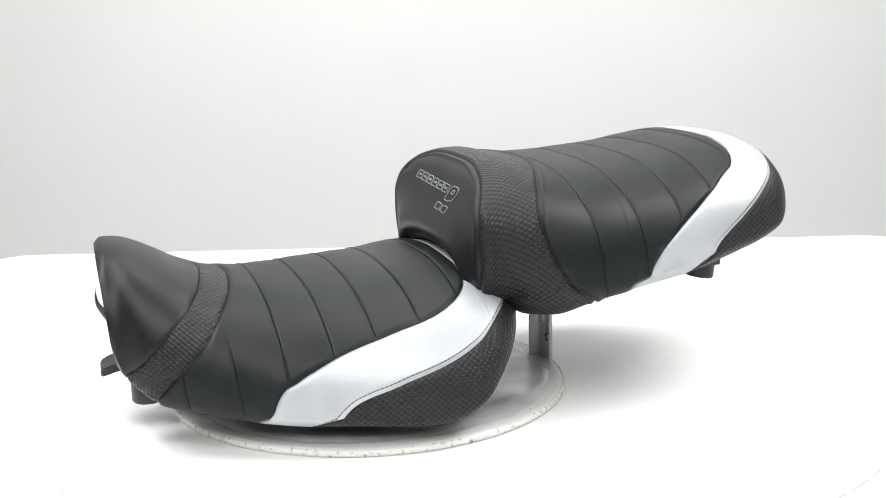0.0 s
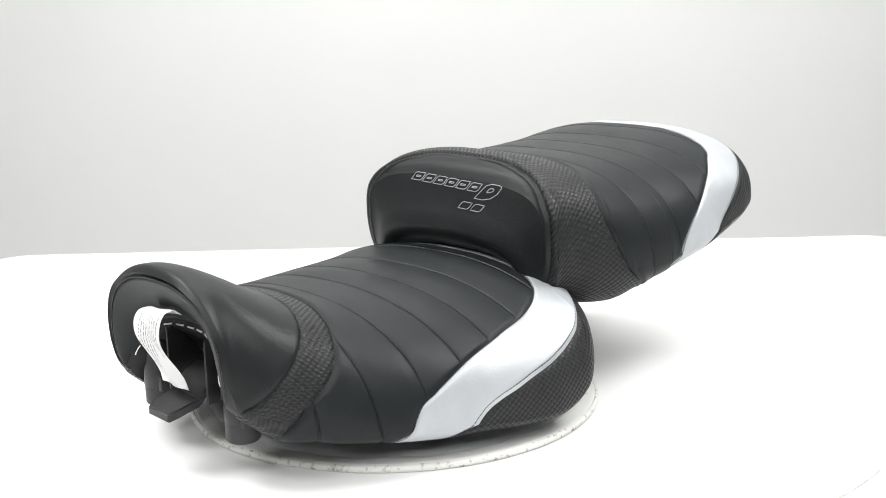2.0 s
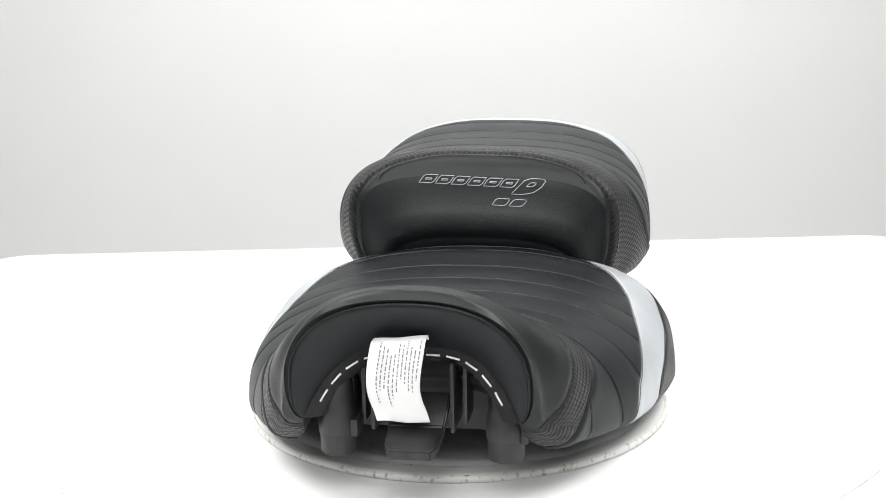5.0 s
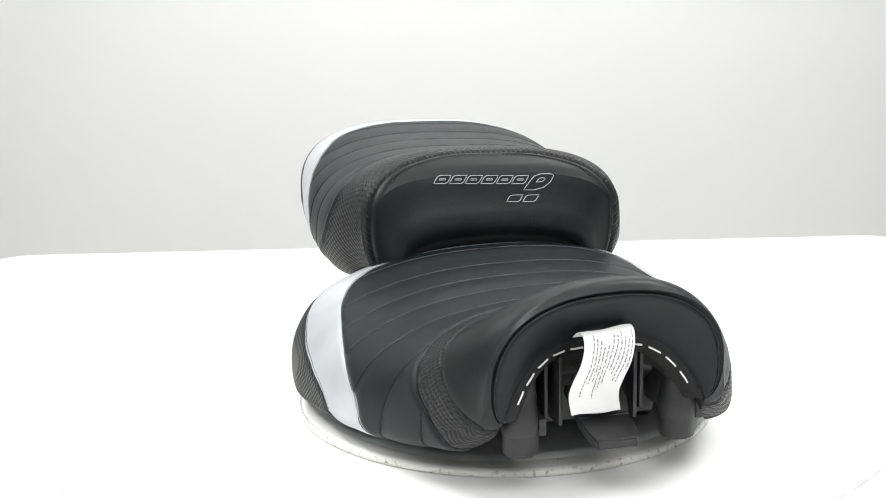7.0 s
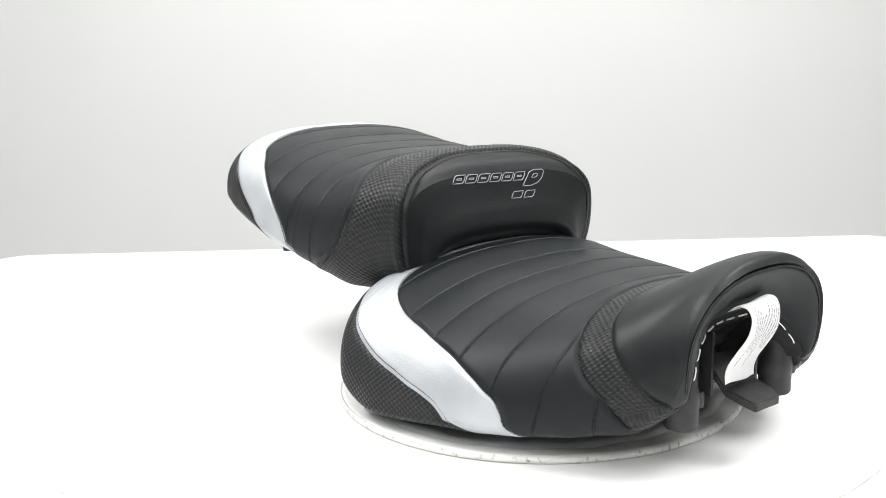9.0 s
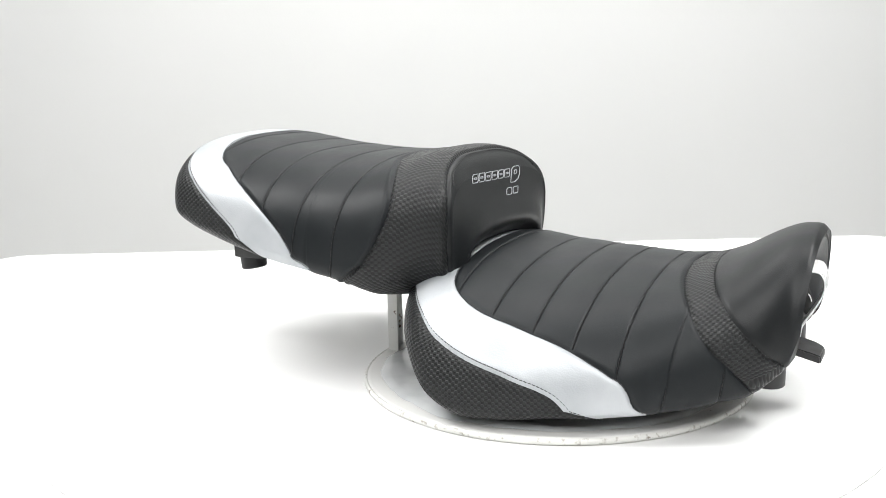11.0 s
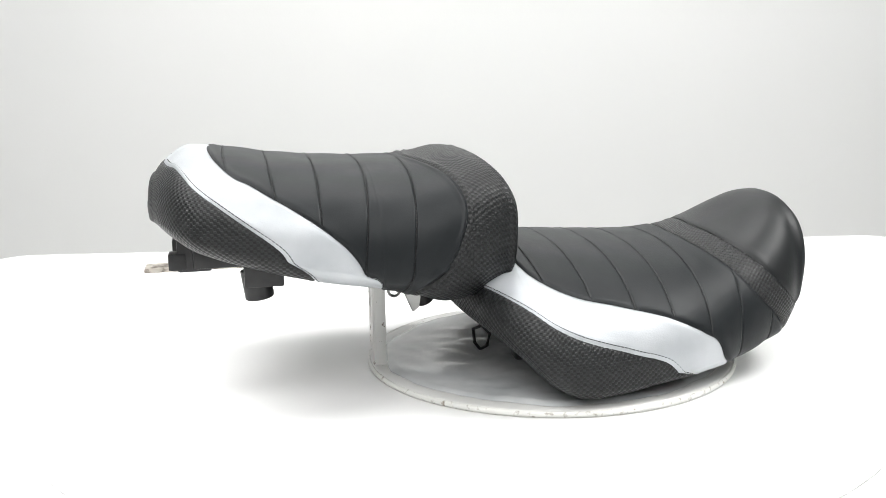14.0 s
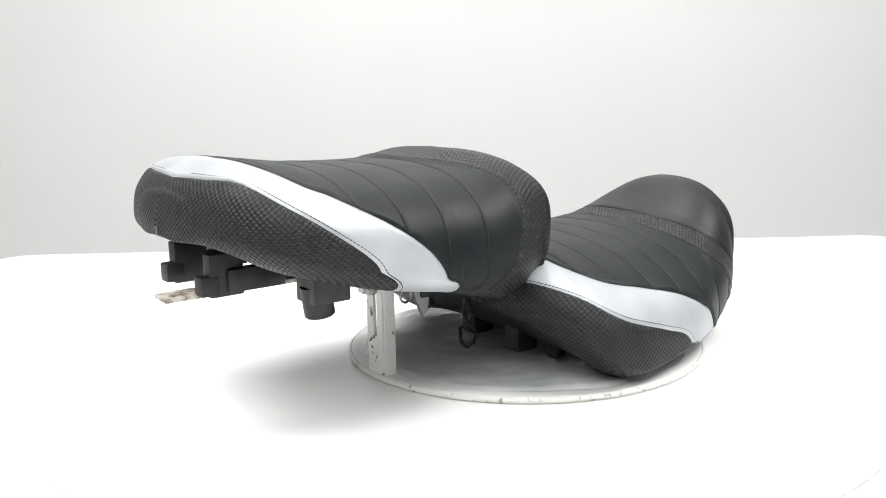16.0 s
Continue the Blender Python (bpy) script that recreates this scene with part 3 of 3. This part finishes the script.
# rider's seat
seat = thing("rider_seat", (-0.15, -0.0145, 0.006), "black motorcycle rider seat with silver side stripes, ribbed top", "motorcycle seat")
X, V, P, UV, SIDE, F = finish(rider, 470, 281, R_RIBS, ("up", "low", "bf", "br"), (("up", -1), ("br", 1)), rider_fields, calm=-0.21)
RP = P
part("ribbed_panel", sheet_mesh("ribbed_panel", P, UV, F, [("up", -1), ("br", 1)]), MATT, seat, "matt black padded panel with stitched ribs", 180)
part("silver_stripe", sheet_mesh("silver_stripe", P, UV, F, [("up", 1), ("low", -1)]), SILVER, seat, "silver white grained vinyl stripe", 180)
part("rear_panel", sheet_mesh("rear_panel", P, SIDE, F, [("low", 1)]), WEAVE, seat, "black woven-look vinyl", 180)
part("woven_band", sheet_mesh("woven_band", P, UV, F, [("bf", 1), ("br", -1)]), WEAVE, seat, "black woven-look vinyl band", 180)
part("nose_cover", sheet_mesh("nose_cover", P, UV, F, [("bf", -1)]), NOSE, seat, "black grained vinyl", 180)


def rider_arch(x):
    return 0.010 + 0.037 * np.clip((-0.225 - x) / 0.09, 0, 1) ** 1.3


L = under_sheet(rider, P, 0, rider_arch)
L[:, :, 0] += (0.020 * np.clip((-0.25 - P[:, 140, 0]) / 0.09, 0, 1))[:, None] * (1 - np.linspace(-1, 1, 41) ** 2)[None, :]
part("base_pan", plain_mesh("base_pan", L), PLASTIC, seat, "moulded black plastic pan", 180)

# front panel between the rolled rim and the arch
nv = 241
vs = np.linspace(-1, 1, nv)
top = rider.point(np.full(nv, RIDER[0][0]), vs)
low = np.stack([np.interp(np.linspace(0, 40, nv), np.arange(41), L[0, :, c]) for c in range(3)], 1)
K = np.linspace(0, 1, 24)[:, None, None]
C = top[None] * (1 - K) + low[None] * K
C[..., 0] -= 0.004 * np.sin(math.pi * np.linspace(0, 1, 24))[:, None] * (1 - np.abs(vs[None]) ** 6) - 0.0025 * np.exp(-((np.linspace(0, 1, 24)[:, None] - 0.06) / 0.05) ** 2)
part("front_panel", plain_mesh("front_panel", C), MATT, seat, "smooth black vinyl front facing", 180)
bm = bmesh.new()
tube(bm, [C[2, k] + np.array([-0.0010, 0, 0]) for k in range(2, nv - 2)], 0.0007, 6)
part("piping", bm, THREAD, seat)
# hem lining inside the arch with white tacking stitches
inward = np.stack([np.zeros(nv), rider.mid - low[:, 1], 0.062 - low[:, 2]], 1)
inward /= np.linalg.norm(inward, axis=1, keepdims=True)
lin = np.stack([low + inward * h + np.array([dx, 0, 0]) for h, dx in ((0.0, 0.0008), (0.003, 0.00045), (0.008, 0.003), (0.012, 0.006), (0.015, 0.016), (0.014, 0.04))])
part("lining", plain_mesh("lining", lin), FELT, seat, "black fabric hem", 180)
bm = bmesh.new()
q = lin[1] * 0.4 + lin[2] * 0.6 + np.array([-0.0008, 0, 0.0])
sel = slice(4, nv - 4)
dashes(bm, q[sel], 0.0145, 0.0100, 0.0007, 0.0005, np.tile([-0.95, 0, 0.3], (len(q[sel]), 1)))
part("tacking_stitches", bm, WHITE_THREAD, seat, "long white tacking stitches", kind="stuff")

# stitching
bm = bmesh.new()
lines = []
for xc, bend in R_RIBS:
    for sd in (-1, 1):
        v = np.linspace(0.012, 1, 220) * sd
        x = xc + bend * v**2
        fl = rider_fields(x, v)
        ok = (fl["up"] < -0.002) & (fl["br"] > 0.002)
        if ok.sum() > 5:
            lines.append((x[ok], v[ok], 0.0, 0.0006))
for sd in (-1, 1):
    lines.append((*beside(*R_LOW, sd, 0.0036), 0.0, 0.00042))
for sd in (-1, 1):
    v = np.linspace(0.012, 1, 200) * sd
    for fn in (BAND_F, BAND_R):
        lines.append((fn(v), v, 0.0, 0.0006))
    at, xa, xb = R_UP
    x = np.linspace(xa, xb - 0.001, 260)
    lines.append((x, at(x)[..., 1] * sd, 0.0, 0.0005))
stitch_lines(bm, rider, lines)
part("stitching", bm, THREAD, seat, "black thread stitches", kind="stuff")

# hardware under the nose
for sy in (-1, 1):
    yc = rider.mid - 0.0045 + sy * 0.0598
    foot = None
    bm = bmesh.new()
    lathe(bm, [(0, 0.0465), (0.0136, 0.0465), (0.0142, 0.0480), (0.0140, 0.058), (0.0122, 0.066), (0.0112, 0.082), (0.0105, 0.098), (0, 0.098)], Matrix.Translation((-0.299, yc, 0)), 28)
    box(bm, -0.280, yc, 0.076, 0.036, 0.025, 0.050, 0.005)
    box(bm, -0.300, yc - 0.0135, 0.052, 0.018, 0.006, 0.013, 0.002)
    foot = part("foot_bracket", bm, PLASTIC, seat, angle=40)
    bm = bmesh.new()
    lathe(bm, [(0, 0.032), (0.0115, 0.032), (0.0128, 0.0335), (0.0130, 0.0475), (0, 0.0475)], Matrix.Translation((-0.300, yc, 0)), 32)
    part("rubber_foot", bm, RUBBER, foot, "round black rubber buffer", 40)
    bm = bmesh.new()
    box(bm, -0.290, rider.mid + sy * 0.028, 0.076, 0.034, 0.003, 0.050, 0.001)
    part("pan_rib", bm, PLASTIC, seat, angle=40)
    bm = bmesh.new()
    box(bm, -0.285, rider.mid + sy * 0.036, 0.078, 0.030, 0.003, 0.046, 0.001)
    part("pan_rib", bm, PLASTIC, seat, angle=40)
bm = bmesh.new()
tg = [(-0.286, 0.074, 0.021), (-0.302, 0.066, 0.021), (-0.309, 0.056, 0.0195), (-0.328, 0.051, 0.0185), (-0.335, 0.048, 0.015)]
prev = None
for x, z, h in tg:
    ring = [bm.verts.new((x, rider.mid - 0.003 + y, z + dz)) for y, dz in ((-h, 0), (h, 0), (h, -0.007), (-h, -0.007))]
    if prev:
        for k in range(4):
            bm.faces.new((prev[k], prev[(k + 1) % 4], ring[(k + 1) % 4], ring[k]))
    else:
        bm.faces.new(ring)
    prev = ring
bm.faces.new(prev[::-1])
bmesh.ops.bevel(bm, geom=list(bm.edges), offset=0.0012, segments=2, affect="EDGES")
part("tongue", bm, PLASTIC, seat, "black moulded mounting tongue", 40)
bm = bmesh.new()
box(bm, -0.262, rider.mid, 0.070, 0.020, 0.120, 0.060, 0.004)
part("pan_wall", bm, PLASTIC, seat, angle=40)
# clips and buffers under the rear of the pan
for x, y, w, h in ((-0.100, 0.050, 0.030, 0.040), (-0.062, 0.020, 0.026, 0.046), (-0.075, 0.062, 0.020, 0.036), (-0.105, -0.08, 0.030, 0.040), (-0.070, -0.06, 0.026, 0.046)):
    bm = bmesh.new()
    box(bm, x, y, 0.034, w, 0.022, h, 0.003)
    box(bm, x + 0.004, y, 0.020, w * 0.6, 0.014, 0.018, 0.002)
    part("pan_block", bm, PLASTIC, seat, angle=40)
for sy in (-1, 1):
    for x in (-0.19, -0.12):
        bm = bmesh.new()
        lathe(bm, [(0, 0.0095), (0.011, 0.0095), (0.012, 0.011), (0.012, 0.035), (0, 0.035)], Matrix.Translation((x, rider.mid + sy * 0.085, 0)), 24)
        part("rubber_foot", bm, RUBBER, seat, angle=40)
bm = bmesh.new()
hook = [(-0.007, 0.030), (0.002, 0.034), (0.010, 0.026), (0.007, 0.014), (0.0, 0.009), (-0.006, 0.016)]
for line_, ring_ in ((hook, True), ([(-0.001, 0.094), (-0.002, 0.060), (0.001, 0.034)], False), ([(0.003, 0.056), (0.006, 0.044), (0.002, 0.034), (-0.004, 0.046), (-0.002, 0.056)], True)):
    tube(bm, [(-0.026 - 0.89 * a, -0.022 + 0.45 * a, b) for a, b in line_], 0.0019, 6, ring_)
part("buckle", bm, PLASTIC, seat, "black metal hook with two eyes", 40)

# ---- the pillion seat ----
pill = thing("pillion_seat", (0.10, -0.0275, 0.1155), "black motorcycle pillion seat with silver stripe and woven sides", "motorcycle seat")
X, V, P, UV, SIDE, F = finish(pillion, 420, 281, P_RIBS, ("up", "low"), (("up", -1), ("band", 1)), pillion_fields, ("band", "face"))
part("ribbed_panel", sheet_mesh("ribbed_panel", P, UV, F, [("up", -1), ("band", 1)]), MATT, pill, "matt black padded panel with stitched ribs", 180)
part("silver_stripe", sheet_mesh("silver_stripe", P, UV, F, [("up", 1), ("low", -1)]), SILVER, pill, "silver white grained vinyl stripe", 180)
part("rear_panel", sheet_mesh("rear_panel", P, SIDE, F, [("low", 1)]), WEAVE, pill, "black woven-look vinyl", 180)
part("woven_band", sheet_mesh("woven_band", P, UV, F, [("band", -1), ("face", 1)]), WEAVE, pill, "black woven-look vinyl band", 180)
part("face_border", sheet_mesh("face_border", P, UV, F, [("face", -1)]), NOSE, pill, "black vinyl edge", 180)
L = under_sheet(pillion, P, 0, lambda x: 0.010 + 0.0 * x)
part("base_pan", plain_mesh("base_pan", L), PLASTIC, pill, "moulded black plastic pan", 180)
nk = 48
vs = np.linspace(-1, 1, 141)
top = pillion.point(np.full(141, PILLION[0][0]), vs)
low = np.stack([np.interp(np.linspace(0, 40, 141), np.arange(41), L[0, :, c]) for c in range(3)], 1)
# the face swells forward from its border like a cushion
ctr = np.array([0.0, pillion.mid, 0.0])
kk = np.linspace(0, 1, nk)[:, None]
C = top[None] * (1 - kk[..., None]) + low[None] * kk[..., None]
swell = curve_table([(0, 0), (0.05, 0.0016), (0.12, 0.0034), (0.2, 0.0054), (0.3, 0.0083), (0.42, 0.0122), (0.54, 0.0140), (0.64, 0.0110), (0.74, 0.0015), (0.84, -0.0100), (1, -0.0140)])(kk)[..., 1]
side = np.clip(1 - np.abs((C[..., 1] - pillion.mid) / PILLION[0][1]) ** 3.2, 0, 1)
C[..., 0] -= swell * side**0.6
FACE = C
part("face_panel", plain_mesh("face_panel", C), NOSE, pill, "smooth black vinyl facing with outlined emblem", 180)


def on_face(y, z):
    """x of the face at a height and width."""
    d = (FACE[..., 1] - y) ** 2 + (FACE[..., 2] - z) ** 2
    k = np.argsort(d.ravel())[:6]
    w = 1 / (d.ravel()[k] + 1e-8)
    return float((FACE[..., 0].ravel()[k] * w).sum() / w.sum())


# emblem: a row of six outlined slanted blocks, a large rounded block and two small blocks
def outline(bm, pts, r=0.00045):
    dense = []
    for a, b in zip(pts, pts[1:] + pts[:1]):
        for k in range(4):
            dense.append((a[0] + (b[0] - a[0]) * k / 4, a[1] + (b[1] - a[1]) * k / 4))
    tube(bm, [(on_face(y, z) - 0.0003, y, z) for y, z in dense], r, 5, True)


def slanted(y0, z0, w, h, lean, shape):
    """A shape of the unit square, sheared and set on the face; it looks towards -x, so it runs towards -y."""
    return [(y0 - a * w - b * lean, z0 - 0.045 * a * w + b * h) for a, b in shape]


BLOCK = [(0, 0), (0.88, 0), (1, 0.2), (1, 1), (0.12, 1), (0, 0.8)]
SLIT = [(0.28, 0.42), (0.72, 0.42), (0.72, 0.58), (0.28, 0.58)]
BADGE = [(0, 0), (0.5, 0), (0.86, 0.16), (1, 0.5), (0.96, 0.9), (0.8, 1), (0.3, 1), (0.08, 0.86), (0.04, 0.5)]
for y0, z0, w, h, lean, shapes in [(0.0305 - 0.0150 * k, 0.1868 - 0.0008 * k, 0.0128, 0.0071, 0.0052, (BLOCK, SLIT)) for k in range(6)] + [
        (-0.0555, 0.1765, 0.0215, 0.0140, 0.0120, (BADGE, [(0.36 + 0.3 * a, 0.5 + 0.25 * b) for a, b in BADGE])),
        (-0.0378, 0.1668, 0.0125, 0.0058, 0.0045, (BLOCK,)), (-0.0535, 0.1660, 0.0120, 0.0058, 0.0050, (BLOCK,))]:
    bm = bmesh.new()
    for shape in shapes:
        outline(bm, slanted(y0, z0, w, h, lean, shape))
    part("emblem_shape", bm, GREY_THREAD, pill, "grey stitched outline", 180)

bm = bmesh.new()
lines = []
for xc, bend in P_RIBS:
    for sd in (-1, 1):
        v = np.linspace(0.012, 1, 220) * sd
        x = xc + bend * v**2
        fl = pillion_fields(x, v)
        ok = (fl["up"] < -0.002) & (fl["band"] > 0.002)
        if ok.sum() > 5:
            lines.append((x[ok], v[ok], 0.0, 0.0006))
for sd in (-1, 1):
    lines.append((*beside(*P_LOW, sd, 0.0036), 0.0, 0.00042))
    at, xa, xb = P_UP
    x = np.linspace(xa, xb - 0.001, 260)
    lines.append((x, at(x)[..., 1] * sd, 0.0, 0.0005))
    v = np.linspace(0.012, 1, 220) * sd
    for sh in (-0.0036, 0.0036):
        lines.append((P_BAND(v) + sh, v, 0.0, 0.0009))
        lines.append((P_FACE(v) + sh, v, 0.0, 0.0009))
stitch_lines(bm, pillion, lines)
part("stitching", bm, THREAD, pill, "black thread stitches", kind="stuff")

# fittings under the pillion
for sy in (-1, 1):
    yc = pillion.mid + sy * 0.094
    bm = bmesh.new()
    box(bm, 0.187, yc, 0.128, 0.034, 0.030, 0.034, 0.002)
    br = part("foot_bracket", bm, PLASTIC, pill, angle=40)
    bm = bmesh.new()
    lathe(bm, [(0, 0), (0.0115, 0), (0.0126, 0.0012), (0.0126, 0.026), (0, 0.026)], Matrix.Translation((0.191, yc, 0.099)) @ Matrix.Rotation(radians(8), 4, "Y"), 32)
    part("rubber_foot", bm, RUBBER, br, "round black rubber buffer", 40)
    bm = bmesh.new()
    box(bm, 0.247, pillion.mid + sy * 0.036, 0.132, 0.030, 0.014, 0.036, 0.002)
    box(bm, 0.262, pillion.mid + sy * 0.036, 0.124, 0.016, 0.016, 0.016, 0.002)
    part("pan_hook", bm, PLASTIC, pill, angle=40)
    bm = bmesh.new()
    box(bm, 0.222, pillion.mid + sy * 0.042, 0.127, 0.052, 0.012, 0.020, 0.003)
    part("pan_rail", bm, PLASTIC, pill, angle=40)
bm = bmesh.new()
box(bm, 0.036, -0.004, 0.092, 0.026, 0.020, 0.030, 0.004)
lathe(bm, [(0, 0), (0.007, 0), (0.008, 0.001), (0.008, 0.020), (0, 0.020)], Matrix.Translation((0.030, -0.012, 0.064)) @ Matrix.Rotation(radians(25), 4, "Y"), 20)
part("latch_block", bm, PLASTIC, pill, angle=40)
bm = bmesh.new()
top_ = [bm.verts.new(p) for p in ((0.060, 0.004, 0.094), (0.036, 0.004, 0.090), (0.040, 0.004, 0.064), (0.0455, 0.004, 0.060), (0.053, 0.004, 0.078))]
f = bm.faces.new(top_)
up = bmesh.ops.extrude_face_region(bm, geom=[f])["geom"]
bmesh.ops.translate(bm, vec=(0.001, -0.003, 0), verts=[g for g in up if isinstance(g, bmesh.types.BMVert)])
part("latch_plate", bm, STEEL, pill, "bent zinc latch plate", 30)
bm = bmesh.new()
tube(bm, [(0.0635 + 0.006 * math.cos(a), 0.002, 0.083 + 0.007 * math.sin(a)) for a in np.linspace(0, 2 * math.pi, 20)[:-1]], 0.0014, 6, True)
part("latch_ring", bm, STEEL, pill, angle=60)

# ---- fabric label at the front arch ----
tag = thing("fabric_label", (-0.325, -0.018, 0.122), "white printed fabric label sewn into the front hem", "label")
cl = [(-0.316, 0.1185, 0.004), (-0.324, 0.1235, 0.004), (-0.331, 0.1225, 0.003), (-0.3345, 0.114, 0.001), (-0.333, 0.102, -0.002), (-0.327, 0.089, -0.005), (-0.3205, 0.078, -0.006), (-0.3165, 0.069, -0.005), (-0.315, 0.061, -0.004)]
sp = curve_table([(k, *c) for k, c in enumerate(cl)])
us = np.linspace(0, 8, 60)
hw = 0.0195


def tag_point(u, s, lift=0.0):
    c = sp(u)
    return np.array([c[..., 1] - lift, -0.0085 - c[..., 3] - 0.0009 * u + s * hw * 0.95, c[..., 2] - 0.0018 * s * (1 - u / 8)])


Q = np.array([[tag_point(u, s) for s in np.linspace(-1, 1, 14)] for u in us])
Q[..., 0] += 0.0012 * np.sin(Q[..., 1] * 210 + us[:, None])
me = plain_mesh("label_cloth", Q)
cloth = part("label_cloth", me, PAPER, tag, angle=180)
md = cloth.modifiers.new("thickness", "SOLIDIFY")
md.thickness = 0.0004
rng = random.Random(4)
for s0 in np.linspace(-0.86, 0.60, 11):
    a, b = 1.6 + rng.random() * 1.4, 4.2 + rng.random() * 2.3
    if s0 < -0.1:
        b = min(b, 5.3)
    bm = bmesh.new()
    u = a
    while u < b:
        e_ = min(b, u + 0.07 + rng.random() * 0.22)
        row = []
        for uu in np.linspace(u, e_, 4):
            for ss in (s0 - 0.022, s0 + 0.022):
                p = tag_point(uu, ss, 0.0012)
                p[0] += 0.0012 * math.sin(p[1] * 210 + uu)
                row.append(bm.verts.new(p))
        for k in range(3):
            bm.faces.new((row[2 * k], row[2 * k + 1], row[2 * k + 3], row[2 * k + 2]))
        u = e_ + 0.05 + rng.random() * 0.09
    part("print_line", bm, INK, tag, "row of small grey print", 180)


# ---- everything on the turntable turns with it ----
def motions():
    for ob in (turntable, stand, sheet, seat, pill, tag):
        base = Matrix.Translation(ob["base"])
        walk(ob, [(k * 0.25, pose(0, 0, 0, 0, 0, turn(k * 0.25)) @ base) for k in range(65)])


motions()
